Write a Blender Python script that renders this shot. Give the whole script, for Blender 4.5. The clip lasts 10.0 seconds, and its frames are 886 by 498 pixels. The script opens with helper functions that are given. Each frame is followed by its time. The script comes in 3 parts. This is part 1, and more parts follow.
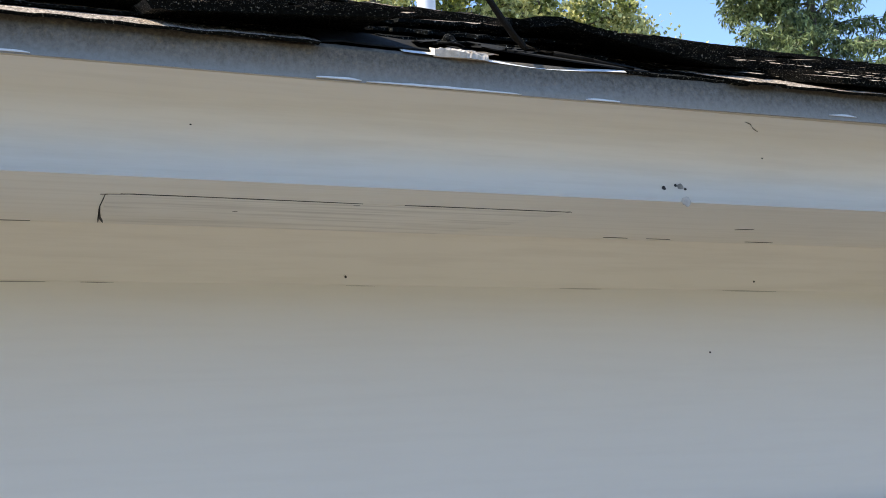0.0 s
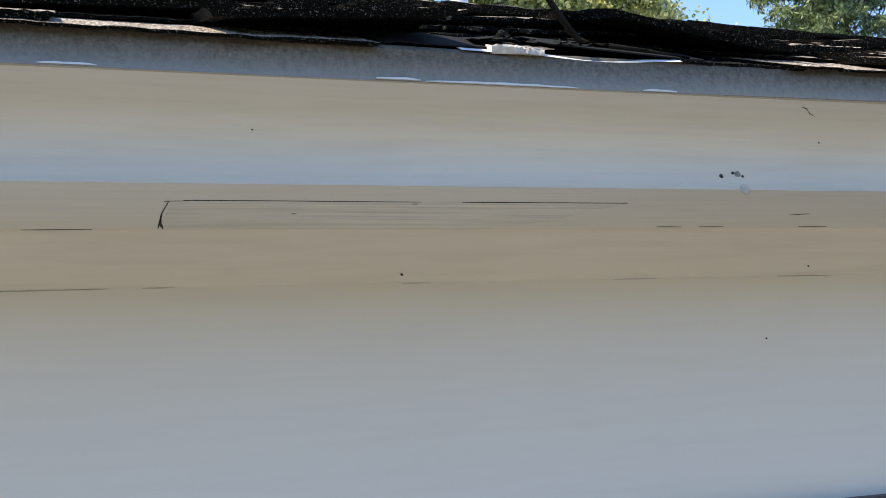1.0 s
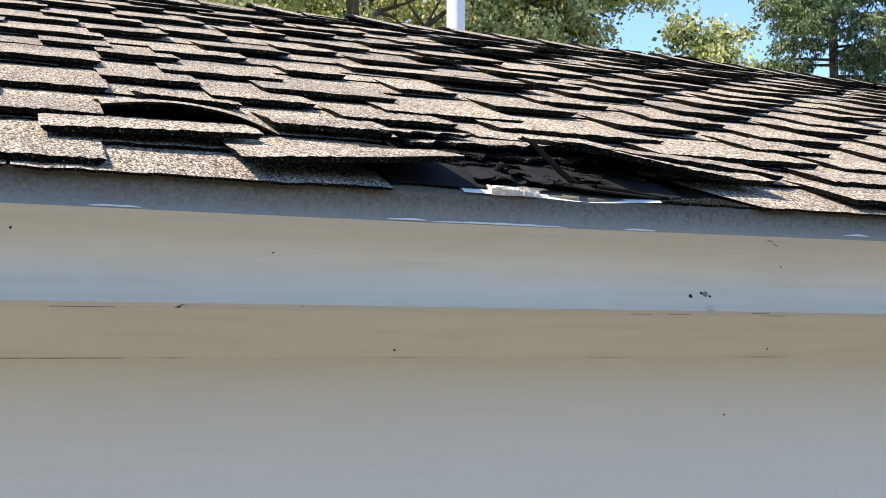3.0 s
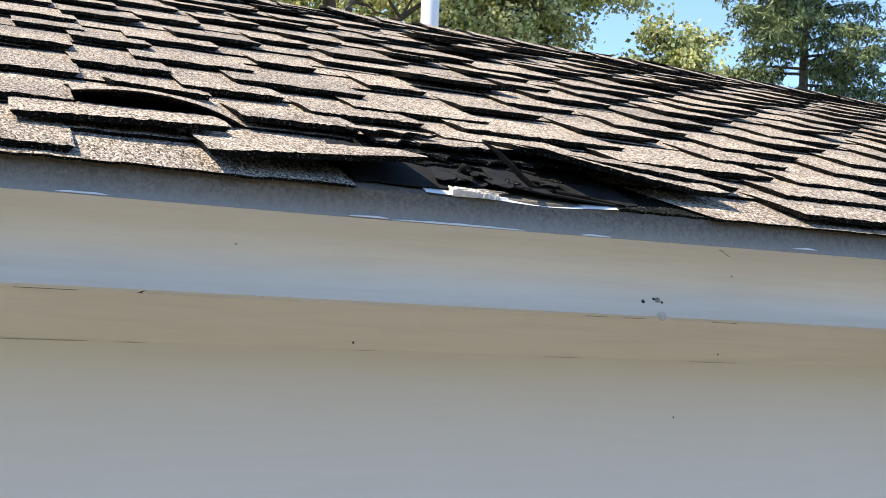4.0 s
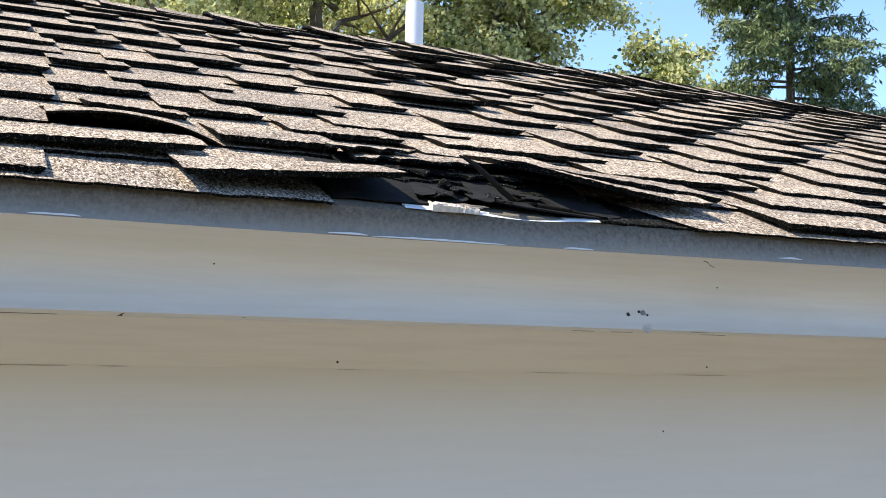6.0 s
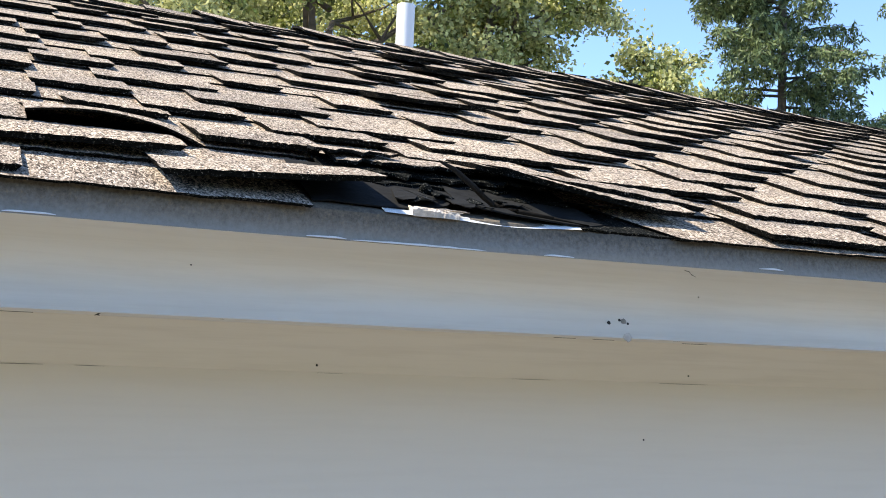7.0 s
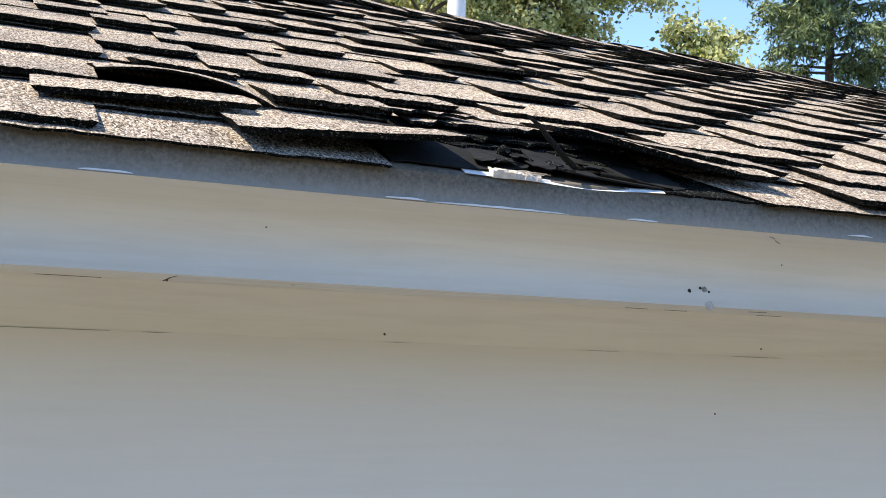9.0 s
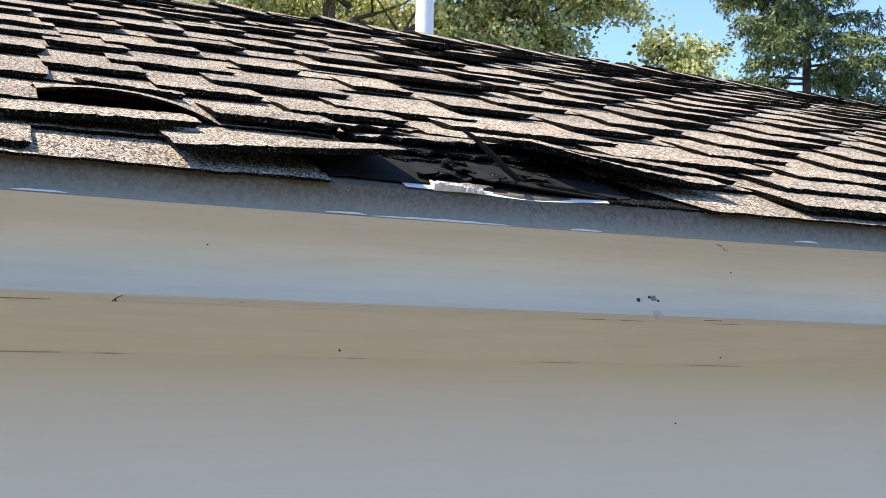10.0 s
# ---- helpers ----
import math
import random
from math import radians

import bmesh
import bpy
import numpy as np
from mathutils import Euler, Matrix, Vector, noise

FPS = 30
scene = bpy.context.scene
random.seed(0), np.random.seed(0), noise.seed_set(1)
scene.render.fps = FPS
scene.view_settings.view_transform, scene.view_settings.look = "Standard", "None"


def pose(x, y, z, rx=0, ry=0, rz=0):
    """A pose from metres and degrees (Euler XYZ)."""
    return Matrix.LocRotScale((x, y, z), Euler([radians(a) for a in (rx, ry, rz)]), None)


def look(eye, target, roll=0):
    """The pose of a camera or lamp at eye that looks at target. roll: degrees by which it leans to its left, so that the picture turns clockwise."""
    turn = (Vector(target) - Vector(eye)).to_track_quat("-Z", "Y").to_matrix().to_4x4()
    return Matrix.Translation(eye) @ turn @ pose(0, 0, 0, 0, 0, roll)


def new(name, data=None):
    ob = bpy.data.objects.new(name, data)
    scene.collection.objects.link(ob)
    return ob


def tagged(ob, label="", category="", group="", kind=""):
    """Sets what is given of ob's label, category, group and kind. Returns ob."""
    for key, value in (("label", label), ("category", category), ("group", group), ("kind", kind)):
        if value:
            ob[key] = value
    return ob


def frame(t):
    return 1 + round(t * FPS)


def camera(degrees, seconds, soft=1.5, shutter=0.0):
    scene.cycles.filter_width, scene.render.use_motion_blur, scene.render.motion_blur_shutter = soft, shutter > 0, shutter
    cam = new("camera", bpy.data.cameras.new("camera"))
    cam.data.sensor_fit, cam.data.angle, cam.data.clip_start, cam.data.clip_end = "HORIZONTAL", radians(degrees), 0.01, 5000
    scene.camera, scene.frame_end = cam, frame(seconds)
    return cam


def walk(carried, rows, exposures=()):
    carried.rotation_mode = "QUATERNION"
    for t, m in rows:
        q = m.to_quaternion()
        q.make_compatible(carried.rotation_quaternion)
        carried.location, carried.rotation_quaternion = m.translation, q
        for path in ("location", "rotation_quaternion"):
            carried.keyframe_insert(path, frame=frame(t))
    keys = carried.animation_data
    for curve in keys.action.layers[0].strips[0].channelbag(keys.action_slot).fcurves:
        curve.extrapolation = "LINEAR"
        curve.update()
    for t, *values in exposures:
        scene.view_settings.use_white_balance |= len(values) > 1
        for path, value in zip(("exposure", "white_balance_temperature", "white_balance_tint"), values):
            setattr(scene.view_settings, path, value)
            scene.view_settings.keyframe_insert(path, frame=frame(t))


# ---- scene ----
cam = camera(43.27, 10.0, soft=0.95)
PATH = [
    (0, (-0.7245, -1.0703, 2.4801), (0.0027, 0.7727, 2.7529), -1.55),
    (0.5, (-0.7585, -1.0683, 2.4698), (-0.0568, 0.7829, 2.7539), -2.58),
    (1, (-0.7568, -1.0641, 2.4860), (-0.0807, 0.8000, 2.7464), -3.18),
    (1.5, (-0.7471, -1.0630, 2.5332), (-0.0749, 0.8108, 2.7262), -3.40),
    (2, (-0.7888, -1.1269, 2.5747), (-0.1126, 0.7453, 2.7685), -1.60),
    (2.5, (-0.8185, -1.1704, 2.6379), (-0.1301, 0.6978, 2.8275), -1.03),
    (4, (-0.8296, -1.2286, 2.6578), (-0.0573, 0.6089, 2.8216), 2.25),
    (4.5, (-0.8286, -1.2296, 2.6529), (-0.0743, 0.6152, 2.8197), 1.31),
    (5, (-0.8295, -1.2320, 2.6549), (-0.0609, 0.6055, 2.8367), 0.75),
    (6.5, (-0.8010, -1.2171, 2.6551), (-0.0079, 0.6077, 2.8579), 1.55),
    (7, (-0.7975, -1.2193, 2.6593), (0.0001, 0.6034, 2.8630), 2.09),
    (7.5, (-0.8153, -1.2071, 2.6571), (-0.0109, 0.6116, 2.8701), 2.01),
    (8, (-0.8039, -1.2056, 2.6522), (-0.0129, 0.6210, 2.8473), 1.34),
    (8.5, (-0.8070, -1.2081, 2.6556), (-0.0225, 0.6224, 2.8402), 1.59),
    (9, (-0.8246, -1.1644, 2.6425), (-0.0859, 0.6867, 2.8082), 2.43),
    (9.5, (-0.7891, -1.1573, 2.6293), (-0.0514, 0.6944, 2.7939), 1.30),
    (10, (-0.7796, -1.1827, 2.6392), (-0.0216, 0.6575, 2.8372), 1.20),
]
walk(cam, [(t, look(eye, target, roll)) for t, eye, target, roll in PATH], exposures=[(0, 1.80, 7200, 6.5), (10, 1.80, 7200, 6.5)])

# ---- world and sun ----
SUN_EL, SUN_AZ = radians(54), radians(-74)      # azimuth from +y towards +x
world = bpy.data.worlds.new("sky")
scene.world = world
world.use_nodes = True
wn = world.node_tree
sky = wn.nodes.new("ShaderNodeTexSky")
sky.sky_type = "NISHITA"
sky.sun_disc = False
sky.sun_elevation, sky.sun_rotation = SUN_EL, SUN_AZ
sky.air_density, sky.dust_density, sky.ozone_density = 0.55, 0.05, 4.5
wn.links.new(sky.outputs[0], wn.nodes["Background"].inputs[0])
wn.nodes["Background"].inputs[1].default_value = 0.145
sun_data = bpy.data.lights.new("sun", "SUN")
sun_data.energy, sun_data.angle, sun_data.color = 2.45, radians(0.55), (1.0, 0.95, 0.88)
sun = new("sun", sun_data)
to_sun = Vector((math.sin(SUN_AZ) * math.cos(SUN_EL), math.cos(SUN_AZ) * math.cos(SUN_EL), math.sin(SUN_EL)))
sun.matrix_world = look(to_sun * 30, (0, 0, 0))


# ---- materials ----
def material(name, rough=0.7, metal=0.0):
    m = bpy.data.materials.new(name)
    m.use_nodes = True
    b = m.node_tree.nodes["Principled BSDF"]
    b.inputs["Roughness"].default_value, b.inputs["Metallic"].default_value = rough, metal
    return m, m.node_tree, b


def tex(nt, scale, detail=4.0, rough=0.6, stretch=None, offset=None):
    """Noise in object space; stretch scales the axes."""
    co = nt.nodes.new("ShaderNodeTexCoord")
    n = nt.nodes.new("ShaderNodeTexNoise")
    n.inputs["Scale"].default_value, n.inputs["Detail"].default_value, n.inputs["Roughness"].default_value = scale, detail, rough
    mp = nt.nodes.new("ShaderNodeMapping")
    mp.inputs["Scale"].default_value = stretch or (1, 1, 1)
    mp.inputs["Location"].default_value = offset or (0, 0, 0)
    nt.links.new(co.outputs["Object"], mp.inputs[0])
    nt.links.new(mp.outputs[0], n.inputs["Vector"])
    return n.outputs["Fac"]


def ramp(nt, fac, *stops):
    r = nt.nodes.new("ShaderNodeValToRGB")
    e = r.color_ramp.elements
    while len(e) < len(stops):
        e.new(0.5)
    for k, (at, col) in zip(e, stops):
        k.position, k.color = at, (*col, 1)
    nt.links.new(fac, r.inputs[0])
    return r.outputs[0]


def mix(nt, fac, a, b, how="MIX"):
    n = nt.nodes.new("ShaderNodeMix")
    n.data_type, n.blend_type = "RGBA", how
    for sock, v in ((n.inputs[0], fac), (n.inputs[6], a), (n.inputs[7], b)):
        if isinstance(v, (int, float)):
            sock.default_value = v
        elif isinstance(v, tuple):
            sock.default_value = (*v, 1)
        else:
            nt.links.new(v, sock)
    return n.outputs[2]


def bump(nt, b, height, strength, dist=0.002):
    n = nt.nodes.new("ShaderNodeBump")
    n.inputs["Strength"].default_value, n.inputs["Distance"].default_value = strength, dist
    nt.links.new(height, n.inputs["Height"])
    nt.links.new(n.outputs[0], b.inputs["Normal"])


def granules():
    m, nt, b = material("shingle_granules", 0.92)
    b.inputs["Specular IOR Level"].default_value = 0.2
    co = nt.nodes.new("ShaderNodeTexCoord")
    vo = nt.nodes.new("ShaderNodeTexVoronoi")
    vo.inputs["Scale"].default_value = 560
    mp = nt.nodes.new("ShaderNodeMapping")
    mp.inputs["Scale"].default_value = (1, 0.36, 0.6)
    nt.links.new(co.outputs["Object"], mp.inputs[0])
    nt.links.new(mp.outputs[0], vo.inputs["Vector"])
    sep = nt.nodes.new("ShaderNodeSeparateColor")
    nt.links.new(vo.outputs["Color"], sep.inputs[0])
    grain = ramp(nt, sep.outputs[0], (0.0, (0.035, 0.030, 0.026)), (0.20, (0.15, 0.122, 0.10)), (0.50, (0.37, 0.315, 0.265)), (0.80, (0.58, 0.515, 0.445)), (1.0, (0.85, 0.80, 0.72)))
    clump = ramp(nt, tex(nt, 330, 3.0, 0.7, (1, 0.36, 0.6)), (0.32, (0.58, 0.56, 0.55)), (0.5, (1.0, 0.99, 0.97)), (0.7, (1.38, 1.36, 1.33)))
    col = mix(nt, 1.0, grain, clump, "MULTIPLY")
    patch = ramp(nt, tex(nt, 6, 4), (0.3, (0.78, 0.76, 0.77)), (0.7, (1.10, 1.05, 1.0)))
    col = mix(nt, 1.0, col, patch, "MULTIPLY")
    info = nt.nodes.new("ShaderNodeObjectInfo")
    vary = ramp(nt, info.outputs["Random"], (0.0, (0.86, 0.84, 0.82)), (0.5, (1.02, 0.985, 0.94)), (1.0, (1.18, 1.13, 1.06)))
    nt.links.new(mix(nt, 1.0, col, vary, "MULTIPLY"), b.inputs["Base Color"])
    bump(nt, b, tex(nt, 420, 3.0, 0.75, (1, 0.45, 0.7)), 1.0, 0.003)
    return m


def shaded_asphalt_edge():
    # asphalt black with granule specks, taken darker to hold the shade on the butts
    m, nt, b = material("shaded_shingle_edge", 0.85)
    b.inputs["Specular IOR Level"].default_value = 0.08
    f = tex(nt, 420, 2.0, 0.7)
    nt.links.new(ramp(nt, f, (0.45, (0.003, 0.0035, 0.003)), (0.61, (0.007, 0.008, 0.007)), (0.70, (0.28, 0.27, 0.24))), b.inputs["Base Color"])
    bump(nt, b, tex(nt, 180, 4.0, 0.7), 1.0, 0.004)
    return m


def felt():
    m, nt, b = material("black_roofing_felt", 0.9)
    b.inputs["Specular IOR Level"].default_value = 0.2
    nt.links.new(ramp(nt, tex(nt, 40, 4), (0.3, (0.006, 0.006, 0.006)), (0.7, (0.017, 0.017, 0.017))), b.inputs["Base Color"])
    bump(nt, b, tex(nt, 90, 4), 0.5, 0.002)
    return m


def paint(name, base, dirt, amount=0.35):
    m, nt, b = material(name, 0.5)
    streak = tex(nt, 9, 5, 0.6, (0.5, 8, 8))
    blot = tex(nt, 3.2, 4, 0.55)
    c = mix(nt, ramp(nt, streak, (0.45, (0, 0, 0)), (0.75, (amount, amount, amount))), base, dirt)
    c = mix(nt, ramp(nt, blot, (0.4, (0, 0, 0)), (0.8, (amount * 0.7, amount * 0.7, amount * 0.7))), c, dirt)
    nt.links.new(c, b.inputs["Base Color"])
    bump(nt, b, tex(nt, 30, 4, 0.6, (0.15, 3, 3)), 0.12, 0.002)
    return m


def weathered_metal():
    m, nt, b = material("weathered_drip_edge", 0.7)
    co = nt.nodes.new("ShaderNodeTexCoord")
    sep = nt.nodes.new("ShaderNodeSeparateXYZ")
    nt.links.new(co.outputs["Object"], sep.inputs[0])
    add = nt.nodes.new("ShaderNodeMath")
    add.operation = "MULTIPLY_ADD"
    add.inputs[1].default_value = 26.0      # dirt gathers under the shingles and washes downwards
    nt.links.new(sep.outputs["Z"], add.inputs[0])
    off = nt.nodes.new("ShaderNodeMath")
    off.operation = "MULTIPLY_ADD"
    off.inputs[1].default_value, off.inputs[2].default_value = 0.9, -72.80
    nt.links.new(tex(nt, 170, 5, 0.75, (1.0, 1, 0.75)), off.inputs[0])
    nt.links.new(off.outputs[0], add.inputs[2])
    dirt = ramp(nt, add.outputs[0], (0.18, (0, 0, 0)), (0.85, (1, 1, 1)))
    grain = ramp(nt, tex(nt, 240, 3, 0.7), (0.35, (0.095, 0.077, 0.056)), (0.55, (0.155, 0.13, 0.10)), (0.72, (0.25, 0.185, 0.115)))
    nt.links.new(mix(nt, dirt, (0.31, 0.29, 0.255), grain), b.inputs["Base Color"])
    bump(nt, b, tex(nt, 25, 4), 0.25, 0.003)
    return m


def plain(name, col, rough=0.7, scale=30.0, spread=0.25, metal=0.0):
    m, nt, b = material(name, rough, metal)
    lo, hi = tuple(c * (1 - spread) for c in col), tuple(min(1, c * (1 + spread)) for c in col)
    nt.links.new(ramp(nt, tex(nt, scale, 5), (0.3, lo), (0.7, hi)), b.inputs["Base Color"])
    bump(nt, b, tex(nt, scale * 3, 4), 0.3, 0.003)
    return m


def leaf_material(name, dark, light, glow=0.35):
    m, nt, b = material(name, 0.55)
    geo = nt.nodes.new("ShaderNodeNewGeometry")
    c = ramp(nt, geo.outputs["Random Per Island"], (0.0, dark), (0.6, light), (1.0, tuple(v * 1.35 for v in light)))
    nt.links.new(c, b.inputs["Base Color"])
    tr = nt.nodes.new("ShaderNodeBsdfTranslucent")
    nt.links.new(c, tr.inputs[0])
    ms = nt.nodes.new("ShaderNodeMixShader")
    ms.inputs[0].default_value = glow
    nt.links.new(b.outputs[0], ms.inputs[1])
    nt.links.new(tr.outputs[0], ms.inputs[2])
    nt.links.new(ms.outputs[0], nt.nodes["Material Output"].inputs[0])
    return m


GRANULES, EDGE, FELT = granules(), shaded_asphalt_edge(), felt()
PAINT = paint("aged_white_paint", (0.87, 0.82, 0.735), (0.66, 0.60, 0.51), 0.36)
WALL_PAINT = paint("painted_frieze", (0.87, 0.82, 0.74), (0.74, 0.68, 0.60), 0.18)
PATCH = paint("patch_paint", (0.88, 0.835, 0.76), (0.52, 0.475, 0.41), 0.8)
METAL = weathered_metal()
BRIGHT = plain("clean_painted_metal", (0.80, 0.80, 0.79), 0.4, 40, 0.05)
DARK = plain("dark_crack", (0.035, 0.032, 0.03), 0.9, 60, 0.4)
STAIN = plain("brown_grey_stain", (0.30, 0.28, 0.25), 0.8, 60, 0.3)
PALE_STAIN = plain("pale_grey_stain", (0.55, 0.52, 0.48), 0.8, 90, 0.2)
PINE = plain("fresh_pale_wood", (0.66, 0.56, 0.46), 0.75, 120, 0.3)
DECK = plain("plywood_deck", (0.30, 0.23, 0.16), 0.8, 12, 0.25)
PVC = plain("white_pvc", (0.80, 0.80, 0.80), 0.35, 8, 0.03)
BARK = plain("grey_brown_bark", (0.11, 0.085, 0.065), 0.9, 14, 0.4)
TWIG = plain("dry_brown_twig", (0.013, 0.011, 0.009), 0.95, 90, 0.35)
TWIG.node_tree.nodes["Principled BSDF"].inputs["Specular IOR Level"].default_value = 0.1
GROUND = plain("dry_ground", (0.175, 0.16, 0.132), 0.95, 1.5, 0.3)
FRAME = plain("dark_window_frame", (0.06, 0.055, 0.07), 0.5, 20, 0.2)
OAK_LEAF = leaf_material("oak_leaves", (0.04, 0.055, 0.015), (0.30, 0.32, 0.09), 0.5)
OAK_LEAF_PALE = leaf_material("pale_oak_leaves", (0.20, 0.22, 0.07), (0.64, 0.62, 0.30), 0.5)
SPRUCE_LEAF = leaf_material("spruce_needles", (0.03, 0.05, 0.022), (0.21, 0.26, 0.11), 0.3)


# ---- helpers for meshes ----
def part(name, bm, mat, parent=None, label="", smooth=False):
    me = bpy.data.meshes.new(name)
    bm.normal_update()
    bm.to_mesh(me)
    bm.free()
    for mm in (mat if isinstance(mat, (list, tuple)) else [mat]):
        me.materials.append(mm)
    if smooth:
        me.polygons.foreach_set("use_smooth", [True] * len(me.polygons))
        me.set_sharp_from_angle(angle=radians(34))
    ob = new(name, me)
    ob.parent = parent
    if label:
        ob["label"] = label
    return ob


def empty(name, at=(0, 0, 0)):
    e = new(name)
    e.location = at
    return e


def under(ob, parent):
    """Parent ob, whose mesh stands in world places, under an Empty that stands elsewhere."""
    ob.parent = parent
    ob.matrix_parent_inverse = Matrix.Translation(-Vector(parent.location))
    return ob


def box(bm, x0, y0, z0, x1, y1, z1):
    v = [bm.verts.new(p) for p in ((x0, y0, z0), (x1, y0, z0), (x1, y1, z0), (x0, y1, z0), (x0, y0, z1), (x1, y0, z1), (x1, y1, z1), (x0, y1, z1))]
    for f in ((3, 2, 1, 0), (4, 5, 6, 7), (0, 1, 5, 4), (1, 2, 6, 5), (2, 3, 7, 6), (3, 0, 4, 7)):
        bm.faces.new([v[i] for i in f])


def extrude_profile(bm, pts, xs, wobble=None):
    """A closed profile of (y, z) points drawn along x through the places xs."""
    rings = []
    for x in xs:
        ring = []
        for k, (y, z) in enumerate(pts):
            dy, dz = wobble(x, k) if wobble else (0, 0)
            ring.append(bm.verts.new((x, y + dy, z + dz)))
        rings.append(ring)
    n = len(pts)
    for a, b in zip(rings, rings[1:]):
        for k in range(n):
            bm.faces.new((a[k], a[(k + 1) % n], b[(k + 1) % n], b[k]))
    bm.faces.new(rings[0][::-1])
    bm.faces.new(rings[-1])
    bmesh.ops.recalc_face_normals(bm, faces=bm.faces)


def tube(bm, points, radii, sides=7):
    rings = []
    for i, p in enumerate(points):
        p = Vector(p)
        d = (Vector(points[min(i + 1, len(points) - 1)]) - Vector(points[max(i - 1, 0)])).normalized()
        a = d.orthogonal().normalized()
        b = d.cross(a)
        rings.append([bm.verts.new(p + radii[i] * (math.cos(q) * a + math.sin(q) * b)) for q in (2 * math.pi * k / sides for k in range(sides))])
    for r, s in zip(rings, rings[1:]):
        # the nearest start keeps the tube from twisting
        o = min(range(sides), key=lambda k: (s[k].co - r[0].co - (s[0].co - s[0].co)).length)
        s[:] = s[o:] + s[:o]
        for k in range(sides):
            bm.faces.new((r[k], r[(k + 1) % sides], s[(k + 1) % sides], s[k]))
    bm.faces.new(rings[0][::-1])
    bm.faces.new(rings[-1])


# ---- the plan ----
SLOPE = radians(22.01)
ROOF_Z = 2.8576                     # height of the roof's surface above the crown's lower arris (y = 0)
CS, SN = math.cos(SLOPE), math.sin(SLOPE)
RIDGE_S = 1.885
X0, X1 = -3.2, 5.0                  # ends of the house
WALL_Y, SOFFIT_Z, ARRIS_Z = 0.363, 2.706, 2.70


SAG = 0.016                         # the ridge drops towards the east by this much a metre


def on_roof(x, s, h=0.0):
    """World place of x along the eave, s up the slope, h off the roof's surface."""
    sag = SAG * max(0.0, x - 0.45) * (max(0.0, s) / RIDGE_S) ** 2
    return Vector((x, s * CS - h * SN, ROOF_Z + s * SN + h * CS - sag))


# ---- ground ----
bm = bmesh.new()
bmesh.ops.create_grid(bm, x_segments=40, y_segments=40, size=400)
ground = tagged(part("ground", bm, GROUND), "dry sandy ground round the house", "ground", kind="structure")

# ---- walls, soffit and mouldings ----
HOUSE_BACK = 2 * RIDGE_S * CS - WALL_Y
WIN = (-0.25, 1.05, 1.0, 2.300)     # x0, x1, z0, z1 of the window


def walls():
    bm = bmesh.new()
    y0, y1 = WALL_Y, WALL_Y + 0.16
    x0, x1, z0, z1 = WIN
    for b in ((X0 + .3, 0, x0, 2.78), (x1, 0, X1 - .3, 2.78), (x0, 0, x1, z0), (x0, z1, x1, 2.78)):
        box(bm, b[0], y0, b[1], b[2], y1, b[3])
    bmesh.ops.remove_doubles(bm, verts=bm.verts, dist=1e-4)
    tagged(part("wall_south", bm, WALL_PAINT), "off-white painted smooth house wall under the eave", "wall", kind="structure")
    for name, b in (("wall_west", (X0 + .3, y1, 0, X0 + .46, HOUSE_BACK - .16, 2.78)), ("wall_east", (X1 - .46, y1, 0, X1 - .3, HOUSE_BACK - .16, 2.78)), ("wall_north", (X0 + .3, HOUSE_BACK - .16, 0, X1 - .3, HOUSE_BACK, 2.78))):
        bm = bmesh.new()
        box(bm, *b)
        tagged(part(name, bm, WALL_PAINT), "off-white painted house wall", "wall", kind="structure")


walls()
for name, xa in (("gable_west", X0 + .3), ("gable_east", X1 - .46)):
    bm = bmesh.new()
    apex_y, apex_z = RIDGE_S * CS, ROOF_Z + RIDGE_S * SN - .055
    extrude_profile(bm, [(WALL_Y, 2.784), (apex_y, apex_z), (HOUSE_BACK, 2.784)], [xa, xa + .16])
    tagged(part(name, bm, WALL_PAINT), "off-white painted gable wall", "wall", kind="structure")
XS = [X0 + (X1 - X0) * k / 60 for k in range(61)]

# soffit board
bm = bmesh.new()
extrude_profile(bm, [(0.030, SOFFIT_Z), (WALL_Y, SOFFIT_Z), (WALL_Y, SOFFIT_Z + 0.018), (0.030, SOFFIT_Z + 0.018)], XS)
soffit = tagged(part("soffit", bm, PAINT), "aged off-white painted soffit boards with hairline cracks", "soffit", kind="structure")

# crown moulding: a hollow that leans out towards the drip edge
crown = [(0.0, ARRIS_Z), (0.009, ARRIS_Z + 0.005), (0.0165, ARRIS_Z + 0.013), (0.0205, ARRIS_Z + 0.024), (0.021, ARRIS_Z + 0.035), (0.018, ARRIS_Z + 0.047), (0.0115, ARRIS_Z + 0.057),
         (0.003, ARRIS_Z + 0.066), (-0.008, ARRIS_Z + 0.075), (-0.020, ARRIS_Z + 0.0825), (-0.034, ARRIS_Z + 0.0885), (-0.050, ARRIS_Z + 0.093), (-0.052, ARRIS_Z + 0.112), (0.030, ARRIS_Z + 0.112), (0.030, ARRIS_Z)]
bm = bmesh.new()
extrude_profile(bm, crown, XS)
tagged(part("crown_trim", bm, PAINT, smooth=True), "off-white painted hollow crown moulding along the eave", "moulding", kind="structure")

